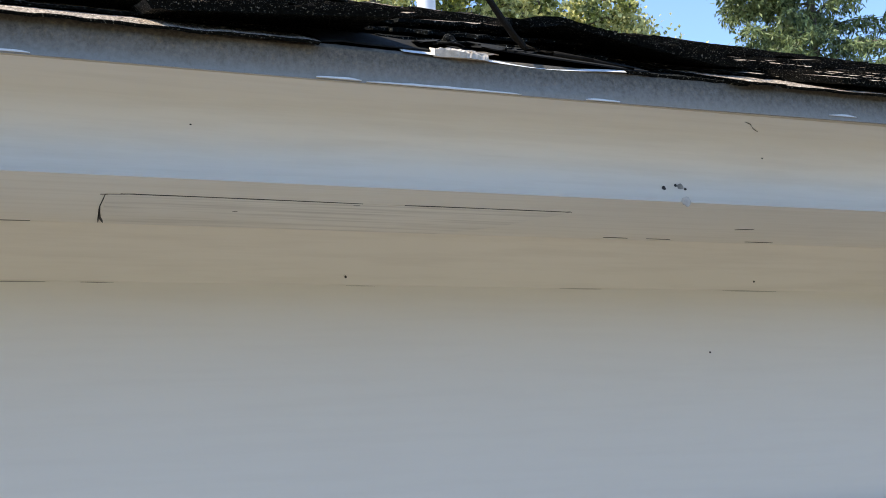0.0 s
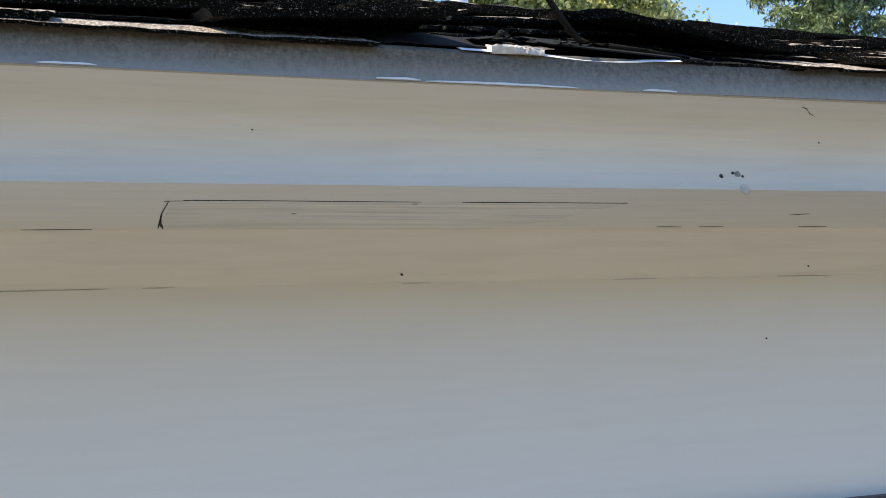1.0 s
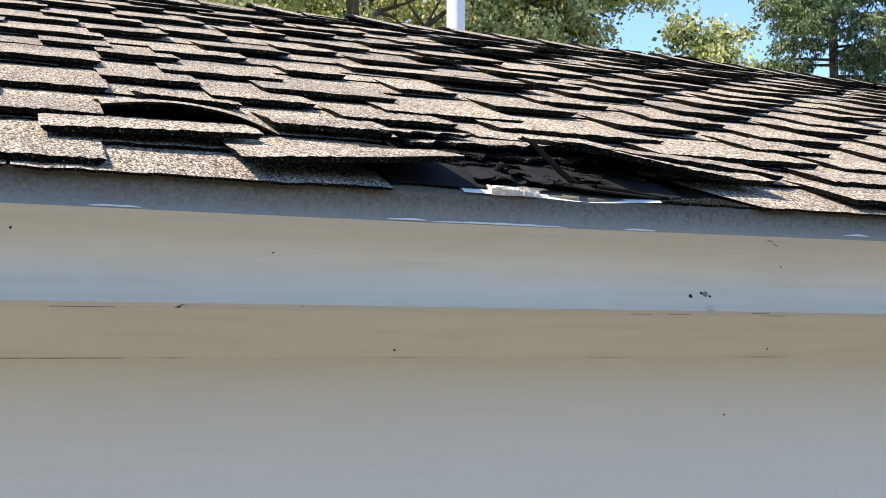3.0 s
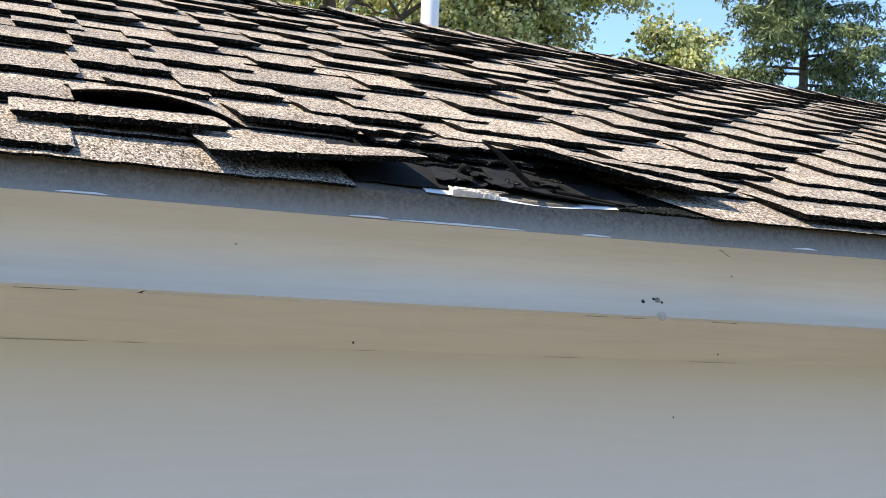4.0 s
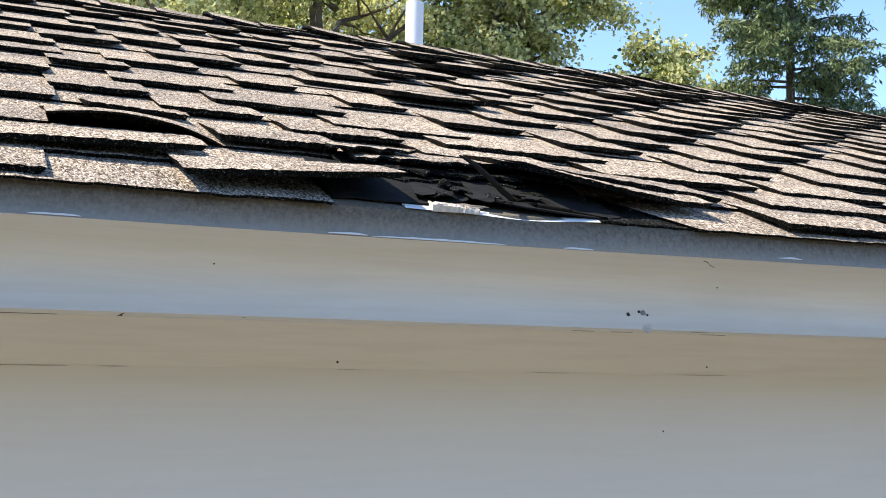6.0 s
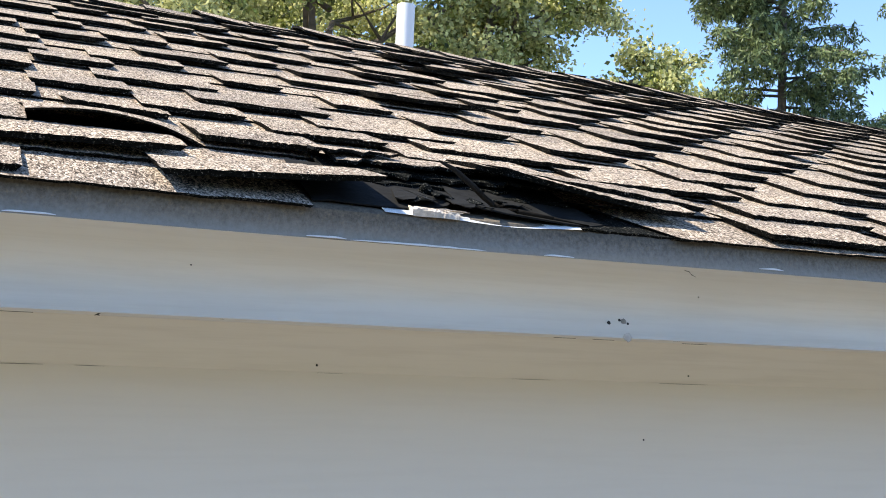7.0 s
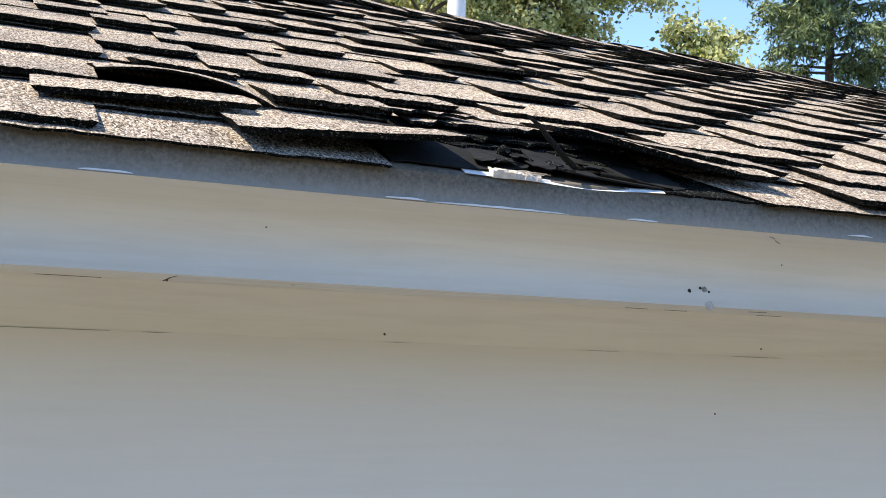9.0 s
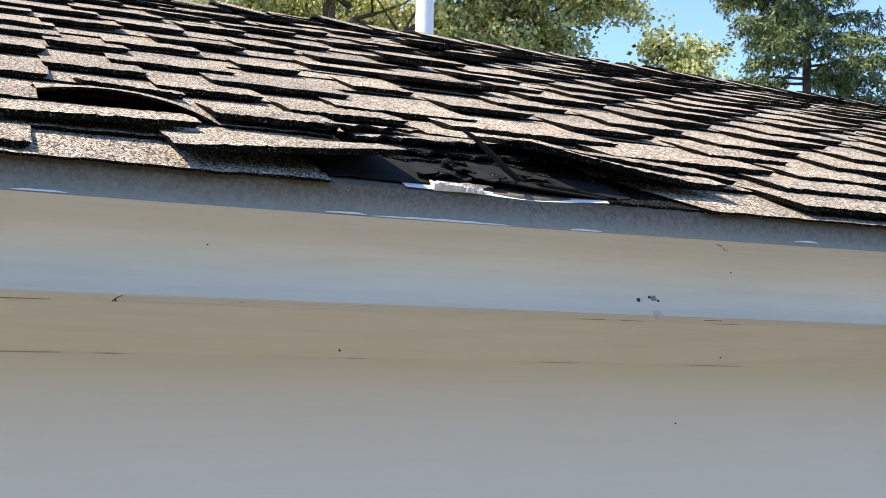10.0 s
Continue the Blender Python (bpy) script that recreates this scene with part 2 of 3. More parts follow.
# bed moulding where soffit and wall meet
bed = [(WALL_Y - 0.045, SOFFIT_Z), (WALL_Y - 0.040, SOFFIT_Z - 0.012), (WALL_Y - 0.025, SOFFIT_Z - 0.030), (WALL_Y - 0.010, SOFFIT_Z - 0.048), (WALL_Y - 0.0025, SOFFIT_Z - 0.064), (WALL_Y, SOFFIT_Z - 0.066), (WALL_Y, SOFFIT_Z)]
bm = bmesh.new()
extrude_profile(bm, bed, XS)
tagged(part("bed_trim", bm, PAINT, smooth=True), "off-white painted bed moulding under the soffit", "moulding", kind="structure")

# ---- window under the eave, only its head comes into view ----
window = empty("window_1", (WIN[0], WALL_Y, WIN[2]))
tagged(window, "dark-framed window in the house wall", "window", kind="structure")
x0, x1, z0, z1 = WIN
for name, b, mat in (("window_frame", (x0, WALL_Y - .02, z1 - .06, x1, WALL_Y + .08, z1), FRAME), ("window_frame", (x0, WALL_Y - .02, z0, x0 + .06, WALL_Y + .08, z1 - .06), FRAME),
                     ("window_frame", (x1 - .06, WALL_Y - .02, z0, x1, WALL_Y + .08, z1 - .06), FRAME), ("window_sill", (x0 + .06, WALL_Y - .05, z0, x1 - .06, WALL_Y + .08, z0 + .05), FRAME),
                     ("pane", (x0 + .06, WALL_Y + .03, z0 + .05, x1 - .06, WALL_Y + .036, z1 - .06), FRAME)):
    bm = bmesh.new()
    box(bm, *b)
    under(part(name, bm, mat), window)

# ---- roof deck ----
bm = bmesh.new()
front, back = on_roof(-1, -0.068, -0.020), on_roof(-1, RIDGE_S, -0.020)
rear_y = 2 * back.y - front.y
extrude_profile(bm, [(front.y, front.z), (back.y, back.z), (rear_y, front.z), (rear_y, front.z - .016), (back.y, back.z - .016), (front.y + .012, front.z - .016)], [X0, 0.45, X1], lambda x, k: (0, -SAG * max(0, x - .45) * (k in (1, 4))))
roof = tagged(part("roof", bm, DECK), "shallow gable roof with brown-grey laminated asphalt shingles", "roof", kind="structure")

# back slope, one sheet of shingle colour
bm = bmesh.new()
extrude_profile(bm, [(back.y, back.z + .015), (rear_y, front.z + .015), (rear_y, front.z + .002), (back.y, back.z + .002)], [X0, 0.45, X1], lambda x, k: (0, -SAG * max(0, x - .45) * (k in (0, 3))))
part("back_slope", bm, GRANULES, roof)

# ---- drip edge ----
DRIP_Y = -0.068


def drip_wobble(x, k):
    dent = math.exp(-((x + 0.22) / 0.10) ** 2)
    return (-0.002 * math.sin(5 * x + k) * 0.6 + (0.004 * dent if k in (2, 3, 4, 5) else 0), 0.0012 * math.sin(3.1 * x) - (0.005 * dent if k in (4, 5, 6) else 0))


dz = 2.7894
prof = [(DRIP_Y - 0.003, dz), (DRIP_Y - 0.0018, dz + 0.006), (DRIP_Y - 0.0008, dz + 0.013), (DRIP_Y, dz + 0.022), (DRIP_Y + 0.001, dz + 0.033), (DRIP_Y + 0.004, dz + 0.0375), (DRIP_Y + 0.060, dz + 0.0585), (DRIP_Y + 0.060, dz + 0.0575), (DRIP_Y + 0.006, dz + 0.0365), (DRIP_Y + 0.0035, dz + 0.031), (DRIP_Y + 0.0025, dz + 0.006), (DRIP_Y + 0.0, dz + 0.0005)]
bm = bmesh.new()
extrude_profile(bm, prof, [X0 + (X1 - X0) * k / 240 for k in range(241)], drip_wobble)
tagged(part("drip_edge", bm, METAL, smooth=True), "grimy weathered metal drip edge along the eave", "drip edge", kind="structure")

# ---- the hole in the eave: felt, wood, twig ----
rng = random.Random(7)


def sheet(points_top, thick, nx_bend=None):
    """A thin slab from a ring of (x, s, h) places."""
    bm = bmesh.new()
    top = [bm.verts.new(on_roof(*p)) for p in points_top]
    low = [bm.verts.new(on_roof(x, s, h - thick)) for x, s, h in points_top]
    n = len(top)
    bm.faces.new(top)
    bm.faces.new(low[::-1])
    for k in range(n):
        bm.faces.new((top[k], low[k], low[(k + 1) % n], top[(k + 1) % n]))
    bmesh.ops.triangulate(bm, faces=[f for f in bm.faces if len(f.verts) > 4])
    bmesh.ops.recalc_face_normals(bm, faces=bm.faces)
    return bm


def ragged(x0, x1, s0, s1, h0, h1, step=0.012, rag=0.010, seed=1):
    """Outline of a torn piece: straight at the back, ragged in front."""
    r = random.Random(seed)
    pts = []
    n = max(3, int((x1 - x0) / step))
    for k in range(n + 1):
        u = k / n
        pts.append((x0 + (x1 - x0) * u, s0 + r.uniform(-rag, rag), h0 + (h1 - h0) * u + r.uniform(-.0012, .0012)))
    pts.append((x1 - r.uniform(0, .02), s1, min(h0, h1) * .4))
    pts.append((x0 + r.uniform(0, .02), s1, min(h0, h1) * .4))
    return pts


tagged(part("roofing_felt", sheet([(-0.445, -0.062, -.003), (-0.425, -0.060, -.001), (-0.395, -0.062, -.002), (-0.36, -0.064, -.002), (-0.335, -0.062, -.002), (-0.328, -0.045, -.001), (-0.305, -0.040, -.001), (-0.292, -0.048, -.001), (-0.275, -0.038, 0.0), (-0.25, 0.0, .001), (-0.24, 0.10, .002), (-0.44, 0.10, 0.006)], 0.0015), FELT), "torn black roofing felt over the exposed deck", "roofing felt")
tagged(part("roofing_felt", sheet([(-0.262, -0.030, 0.004), (-0.235, -0.052, .0035), (-0.20, -0.062, .002), (-0.15, -0.068, 0.0), (-0.105, -0.070, -.002), (-0.07, -0.05, -.003), (-0.08, 0.08, .004), (-0.25, 0.08, .008)], 0.0015), FELT), "torn black roofing felt flap lying over the eave", "roofing felt")

wood = tagged(empty("wood_strip", on_roof(-0.297, -0.072, -0.018)), "splintered pale bare wood showing at the broken eave", "wood strip")
bm = bmesh.new()
extrude_profile(bm, [(-0.069, 2.8225), (-0.069, 2.8290), (-0.067, 2.831), (-0.050, 2.836), (-0.050, 2.826)], [-0.332 + .0031 * k for k in range(20)], lambda x, k: (0.0022 * math.sin(90 * x + k) + .0016 * noise.noise(Vector((x * 300, k, 0))), (.0022 * noise.noise(Vector((x * 210, 3.3 * k, 1))) - .0015 * (x > -.283)) * (k in (1, 2, 3))))
under(part("board_end", bm, PINE), wood)
for k in range(9):
    bm = bmesh.new()
    xa = -0.330 + 0.0065 * k
    y, z = -0.066 + .004 * (k % 3), 2.8305 + .0016 * (k % 3)
    tube(bm, [(xa, y, z), (xa + .010, y + .001, z + .0012 * (k % 2)), (xa + .017 + .003 * (k % 4), y + .002, z + .0006)], [.0011, .0010, .0003], 5)
    under(part("splinter", bm, DECK if k % 3 == 1 else PINE), wood)

# bright lip where the drip edge is bare
bm = bmesh.new()
extrude_profile(bm, [(DRIP_Y - .0006, dz + .0358), (DRIP_Y + .003, dz + .0390), (DRIP_Y + .012, dz + .0426), (DRIP_Y + .012, dz + .0416), (DRIP_Y + .004, dz + .0378)], [-0.365 + 0.255 * k / 24 for k in range(25)], lambda x, k: (0.0028 * math.exp(-((x + 0.22) / 0.10) ** 2), -0.0045 * math.exp(-((x + 0.22) / 0.10) ** 2) + .0006 * math.sin(40 * x)))
tagged(part("bare_flashing", bm, BRIGHT), "bare bright metal flashing lip over the drip edge", "flashing")

# light chips on the lower hem of the drip edge
for xa, xb, zz in ((-0.455, -0.41, .0008), (-0.405, -0.24, .0001), (-0.165, -0.125, .0006), (-0.76, -0.71, .001), (0.15, 0.19, .006)):
    bm = bmesh.new()
    mid, half = (xa + xb) / 2, (xb - xa) / 2
    extrude_profile(bm, [(DRIP_Y - .0044, dz - .0004 + zz), (DRIP_Y - .0042, dz + .0016 + zz), (DRIP_Y - .001, dz + .0008 + zz), (DRIP_Y - .001, dz - .0004 + zz)], [xa + (xb - xa) * k / 14 for k in range(15)],
                    lambda x, k: (0, -.0015 * abs((x - mid) / half) ** 2 * (k == 1) - .0009 * abs((x - mid) / half) * (k == 2) + .0003 * math.sin(190 * x) * (k == 1)))
    part("paint_chip", bm, BRIGHT, bpy.data.objects["drip_edge"])

# twig hanging out of the hole
bm = bmesh.new()
tube(bm, [on_roof(-0.10, -0.068, -.001), on_roof(-0.15, -0.066, .003), on_roof(-0.195, -0.060, .006), on_roof(-0.225, -0.052, .010), (-0.246, -0.072, 2.850), (-0.275, -0.104, 2.8565), (-0.310, -0.150, 2.8575), (-0.345, -0.203, 2.855), (-0.383, -0.258, 2.851)],
     [.0012, .0022, .0030, .0036, .0037, .0034, .0030, .0025, .0010], 9)
for v in bm.verts:
    v.co += .0011 * noise.noise_vector(v.co * 95)
tagged(part("twig", bm, TWIG, smooth=True), "crooked dry dark twig sticking out of the torn shingles", "twig")

# scraps of torn felt round the bare wood
for k in range(9):
    xa = -0.345 + .018 * k
    tagged(part("felt_scrap", sheet(ragged(xa, xa + rng.uniform(.02, .05), -0.052 + rng.uniform(0, .05), rng.uniform(.0, .03), .004 + rng.uniform(0, .006), .004 + rng.uniform(0, .008), .006, .008, 40 + k), .0014), [EDGE if k % 2 else FELT]), "small torn scrap of black roofing felt", "felt scrap", group="felt scraps in the hole")

# lump of old sealant
bm = bmesh.new()
bmesh.ops.create_icosphere(bm, subdivisions=3, radius=0.009)
for v in bm.verts:
    v.co *= 1 + 0.35 * noise.noise(v.co * 130)
    v.co = on_roof(-0.285, 0.010, 0.004) + v.co
tagged(part("sealant_lump", bm, [EDGE], smooth=True), "grey lump of old roofing cement on felt", "sealant")

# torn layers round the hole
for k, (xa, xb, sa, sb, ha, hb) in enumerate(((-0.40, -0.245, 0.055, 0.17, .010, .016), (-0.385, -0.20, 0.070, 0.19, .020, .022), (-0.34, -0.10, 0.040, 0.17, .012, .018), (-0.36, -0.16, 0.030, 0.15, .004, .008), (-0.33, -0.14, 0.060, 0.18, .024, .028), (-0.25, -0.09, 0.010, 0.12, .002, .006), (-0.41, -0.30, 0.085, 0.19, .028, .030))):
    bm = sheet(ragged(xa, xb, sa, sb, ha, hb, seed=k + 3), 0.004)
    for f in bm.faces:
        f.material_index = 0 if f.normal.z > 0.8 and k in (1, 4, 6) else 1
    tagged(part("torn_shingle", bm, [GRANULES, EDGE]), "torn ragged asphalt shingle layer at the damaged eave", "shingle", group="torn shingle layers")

# ---- cracks, stains and nail marks on the painted wood ----


def strip_on(plane, pts, width, mat, name, label, parent=None):
    """A shallow raised line through (a, b) places on the soffit (x, y), the wall (x, z)."""
    bm = bmesh.new()
    cols = []
    r = random.Random(len(pts) * 31 + int(1000 * abs(pts[0][0])))
    fine = []
    for p, q in zip(pts, pts[1:]):
        n = max(2, int(math.dist(p, q) / 0.02))
        fine += [(p[0] + (q[0] - p[0]) * k / n, p[1] + (q[1] - p[1]) * k / n) for k in range(n)]
    fine.append(pts[-1])
    for i, (a, b) in enumerate(fine):
        o = fine[min(i + 1, len(fine) - 1)]
        w0 = fine[max(i - 1, 0)]
        d = Vector((o[0] - w0[0], o[1] - w0[1])).normalized()
        nrm = Vector((-d.y, d.x))
        w = width * r.uniform(.35, 1.0) * (0.3 if i in (0, len(fine) - 1) else 1)
        row = []
        for sgn, off in ((-1, 0), (-1, 1), (1, 1), (1, 0)):
            u, v = a + nrm.x * w * sgn / 2, b + nrm.y * w * sgn / 2
            row.append(bm.verts.new((u, v, SOFFIT_Z + .001 - .0016 * off) if plane == "soffit" else (u, WALL_Y + .001 - .0016 * off, v)))
        cols.append(row)
    for a, b in zip(cols, cols[1:]):
        for k in range(3):
            bm.faces.new((a[k], a[k + 1], b[k + 1], b[k]))
    for c in (cols[0], cols[-1]):
        bm.faces.new(c)
    bmesh.ops.recalc_face_normals(bm, faces=bm.faces)
    ob = part(name, bm, mat, parent)
    return ob


for pts, w in (([(-0.615, 0.121), (-0.52, 0.120), (-0.35, 0.122)], .0022), ([(-0.30, 0.121), (-0.20, 0.120)], .0038), ([(-0.20, 0.120), (-0.085, 0.120)], .0026),
               ([(-0.630, 0.128), (-0.630, 0.20), (-0.624, 0.31)], .0024), ([(-0.629, 0.225), (-0.625, 0.27), (-0.618, 0.312)], .005), ([(-0.635, 0.128), (-0.60, 0.119)], .005),
               ([(-0.78, 0.318), (-0.70, 0.314)], .003), ([(0.06, 0.30), (0.10, 0.301)], .004), ([(0.13, 0.30), (0.17, 0.30)], .004), ([(0.21, 0.20), (0.235, 0.19)], .004), ([(0.30, 0.30), (0.35, 0.30)], .004)):
    strip_on("soffit", pts, w, DARK, "crack", "", soffit)
wall_south = bpy.data.objects["wall_south"]
for pts, w in (([(-0.85, 2.6385), (-0.77, 2.6385), (-0.68, 2.639)], .0012), ([(-0.64, 2.639), (-0.60, 2.639)], .001), ([(-0.30, 2.639), (-0.26, 2.639)], .0008), ([(0.30, 2.639), (0.40, 2.639)], .001), ([(0.02, 2.639), (0.09, 2.639)], .0008)):
    strip_on("wall", pts, w, STAIN, "crack", "", wall_south)


def dot(at, r, mat, name, parent, squash=(1, .3, 1), seed=0):
    bm = bmesh.new()
    bmesh.ops.create_icosphere(bm, subdivisions=2, radius=r)
    for v in bm.verts:
        k = 1 + 0.4 * noise.noise(v.co * (1.2 / r) + Vector((seed * 3.1, 0, 0)))
        v.co = Vector((v.co.x * squash[0] * k, v.co.y * squash[1], v.co.z * squash[2] * k)) + Vector(at)
    part(name, bm, mat, parent)


crown_ob = bpy.data.objects["crown_trim"]
for k, (at, r, mat) in enumerate((((-0.018, 0.0185, 2.7193), .0028, DARK), ((0.005, 0.0195, 2.722), .0042, STAIN), ((-0.001, 0.0200, 2.7235), .0020, DARK), ((0.011, 0.0185, 2.7195), .0018, DARK), ((0.0, 0.0008, 2.7012), .006, PALE_STAIN), ((-0.56, 0.0112, 2.757), .0010, DARK), ((0.115, 0.0085, 2.760), .0013, DARK), ((-0.83, -0.008, 2.772), .0014, DARK))):
    dot(at, r, mat, "nail_hole", crown_ob, seed=k)
bed_ob = bpy.data.objects["bed_trim"]
for k, (x, y, z, r, par) in enumerate(((-0.303, 0.354, 2.650, .0018, bed_ob), (0.353, 0.354, 2.653, .0016, bed_ob), (0.271, 0.3625, 2.545, .0016, wall_south))):
    dot((x, y, z), r, DARK, "paint_fleck", par, seed=k)
dot((-0.354, 0.133, SOFFIT_Z), .0042, STAIN, "nail_hole", soffit, (1, 1, .25), 5)
dot((-0.48, 0.20, SOFFIT_Z), .004, STAIN, "nail_hole", soffit, (1, 1, .25), 6)
dot((-0.09, 0.121, SOFFIT_Z), .004, STAIN, "nail_hole", soffit, (1, 1, .25), 7)

# repair patch let into the soffit
bm = bmesh.new()
ring = [(-0.628, 0.122), (-0.086, 0.122), (-0.13, 0.25), (-0.19, 0.316), (-0.622, 0.316)]
lowv = [bm.verts.new((x, y, SOFFIT_Z - .0005)) for x, y in ring]
upv = [bm.verts.new((x, y, SOFFIT_Z + .001)) for x, y in ring]
bm.faces.new(lowv[::-1])
bm.faces.new(upv)
for k in range(5):
    bm.faces.new((lowv[k], lowv[(k + 1) % 5], upv[(k + 1) % 5], upv[k]))
bmesh.ops.recalc_face_normals(bm, faces=bm.faces)
part("patch", bm, PATCH, soffit, "lighter smudged repair patch")
bm = bmesh.new()
tube(bm, [(0.058, -0.0385, 2.7890), (0.068, -0.0345, 2.7880), (0.078, -0.0265, 2.7850), (0.088, -0.022, 2.7830)], [.0003, .0005, .0005, .0002], 5)
part("crack", bm, DARK, crown_ob)

# ---- vent pipe on the back slope, just behind the ridge ----
bm = bmesh.new()
ring = [(0.0305, 0.0), (0.0305, 0.549), (0.0295, 0.552), (0.0262, 0.552), (0.0262, 0.40)]
prev = None
for r, z in ring:
    cur = [bm.verts.new((0.530 + r * math.cos(a), 2.20 + r * math.sin(a), 3.304 + z)) for a in (2 * math.pi * k / 28 for k in range(28))]
    if prev:
        for k in range(28):
            bm.faces.new((prev[k], prev[(k + 1) % 28], cur[(k + 1) % 28], cur[k]))
    prev = cur
bm.faces.new(prev)
vent = tagged(part("vent_pipe", bm, PVC, smooth=True), "white plastic plumbing vent pipe standing behind the roof ridge", "vent pipe")

# ---- trees ----


def limb(bm, a, b, ra, rb, r, bends=4):
    a, b = Vector(a), Vector(b)
    pts = [a.lerp(b, k / bends) + Vector((r.uniform(-1, 1), r.uniform(-1, 1), r.uniform(-.5, .5))) * (b - a).length * (.05 if 0 < k < bends else 0) for k in range(bends + 1)]
    tube(bm, pts, [ra + (rb - ra) * k / bends for k in range(bends + 1)], 6)
    return pts


def leaf_quads(centres, size, r, droop=0.3, slim=1.0):
    """Vertices and faces of small folded leaves round the centres."""
    vs, fs = [], []
    for c in centres:
        d = Vector((r.gauss(0, 1), r.gauss(0, 1), r.gauss(0, 1) - droop)).normalized()
        e = d.orthogonal().normalized()
        e.rotate(Matrix.Rotation(r.uniform(0, 6.28), 3, d))
        L, W = size * r.uniform(.6, 1.3), size * r.uniform(.30, .55) * slim
        nrm = d.cross(e) * W * .3
        k = len(vs)
        vs += [c, c + d * L * .5 + e * W + nrm, c + d * L, c + d * L * .5 - e * W + nrm]
        fs += [(k, k + 1, k + 2), (k, k + 2, k + 3)]
    return vs, fs


def crown_mesh(name, vs, fs, mats, parent, pick=None):
    me = bpy.data.meshes.new(name)
    me.from_pydata([tuple(v) for v in vs], [], fs)
    for m in mats:
        me.materials.append(m)
    if pick:
        me.polygons.foreach_set("material_index", pick)
    ob = new(name, me)
    return under(ob, parent)


def broad_tree(x, y, height, spread, seed, label, leaves=16000, size=0.075, low=0.25):
    r = random.Random(seed)
    t = empty("tree", (x, y, 0))
    bm = bmesh.new()
    limb(bm, (x, y, 0), (x + r.uniform(-.3, .3), y, height * .8), .22, .05, r, 6)
    tips = []
    for k in range(26):
        z = height * (low - .08 + (.9 - low) * k / 26)
        a = r.uniform(0, 6.28)
        reach = spread * (0.55 + .6 * math.sin(math.pi * min(1, max(.05, (z / height - low + .15) / (1.1 - low))))) * r.uniform(.6, 1.0)
        b = Vector((x + reach * math.cos(a), y + reach * math.sin(a), z + reach * r.uniform(.3, .75)))
        b.z = min(b.z, height)
        pts = limb(bm, (x, y, z), b, .07 * (1.2 - z / height), .015, r)
        tips += [(pts[2], .5), (pts[3], .75), (pts[4], 1.0)]
        for _ in range(4):
            q = Vector(pts[r.randint(1, 4)])
            e = q + Vector((r.uniform(-1, 1), r.uniform(-1, 1), r.uniform(-.3, .8))) * spread * .3
            limb(bm, q, e, .022, .006, r, 3)
            tips.append((e, .8))
    under(part("trunk", bm, BARK), t)
    centres, pick = [], []
    clumps = []
    for p, w in tips:
        for _ in range(4):
            clumps.append((Vector(p) + Vector((r.gauss(0, .32), r.gauss(0, .32), r.gauss(0, .25))) * spread * .28, r.uniform(.10, .24) * (0.6 + spread * .14)))
    each = leaves // len(clumps)
    for c, rad in clumps:
        pale = 1 if r.random() < .7 else 0
        for _ in range(each):
            d = Vector((r.gauss(0, 1), r.gauss(0, 1), r.gauss(0, .7)))
            centres.append(c + d * rad * .62)
            pick += [pale, pale]
    vs, fs = leaf_quads(centres, size, r)
    crown_mesh("crown", vs, fs, [OAK_LEAF, OAK_LEAF_PALE], t, pick)
    return tagged(t, label, "tree", group="trees behind the house")


def spruce(x, y, height, spread, seed, label):
    r = random.Random(seed)
    t = empty("conifer", (x, y, 0))
    bm = bmesh.new()
    tube(bm, [(x, y, 0), (x + .05, y, height * .5), (x, y, height)], [.11, .05, .012], 8)
    vs, fs = [], []
    z = height * .12
    while z < height * .98:
        f = 1 - z / height
        for k in range(4):
            a = r.uniform(0, 6.28)
            L = spread * (f ** .7) * r.uniform(.55, 1.15) + .15
            p0 = Vector((x, y, z + r.uniform(-.15, .15)))
            out = Vector((math.cos(a), math.sin(a), 0))
            mid = p0 + out * L * .55 + Vector((0, 0, .06 * L))
            tip = p0 + out * L + Vector((0, 0, r.uniform(-.1, .16) * L))
            tube(bm, [p0, mid, tip], [.02 * f + .010, .010, .003], 5)
            side = Vector((-math.sin(a), math.cos(a), 0))
            n = int(8 + 17 * L)
            for i in range(n):
                u = .12 + .88 * (i + r.random()) / n
                q = p0.lerp(mid, u * 2) if u < .5 else mid.lerp(tip, u * 2 - 1)
                # a hanging spray: twig with needles to both sides
                way = (out * r.uniform(.2, .8) + side * r.choice((-1, 1)) * r.uniform(.3, 1.0) + Vector((0, 0, -r.uniform(.2, 1.1)))).normalized()
                reach = r.uniform(.18, .42) * (1.15 - .5 * u)
                m = int(16 + 60 * reach)
                cs = [q + way * reach * (j / m) + Vector((r.gauss(0, .02), r.gauss(0, .02), r.gauss(0, .02))) for j in range(m)]
                v2, f2 = leaf_quads(cs, 0.085, r, 0.9, 0.34)
                o = len(vs)
                vs += v2
                fs += [tuple(i2 + o for i2 in g) for g in f2]
        z += height * .0165
    under(part("trunk", bm, BARK), t)
    crown_mesh("crown", vs, fs, [SPRUCE_LEAF], t)
    return tagged(t, label, "conifer")


def placed(yaw, dist):
    return -0.75 + dist * math.sin(radians(yaw)), -1.1 + dist * math.cos(radians(yaw))


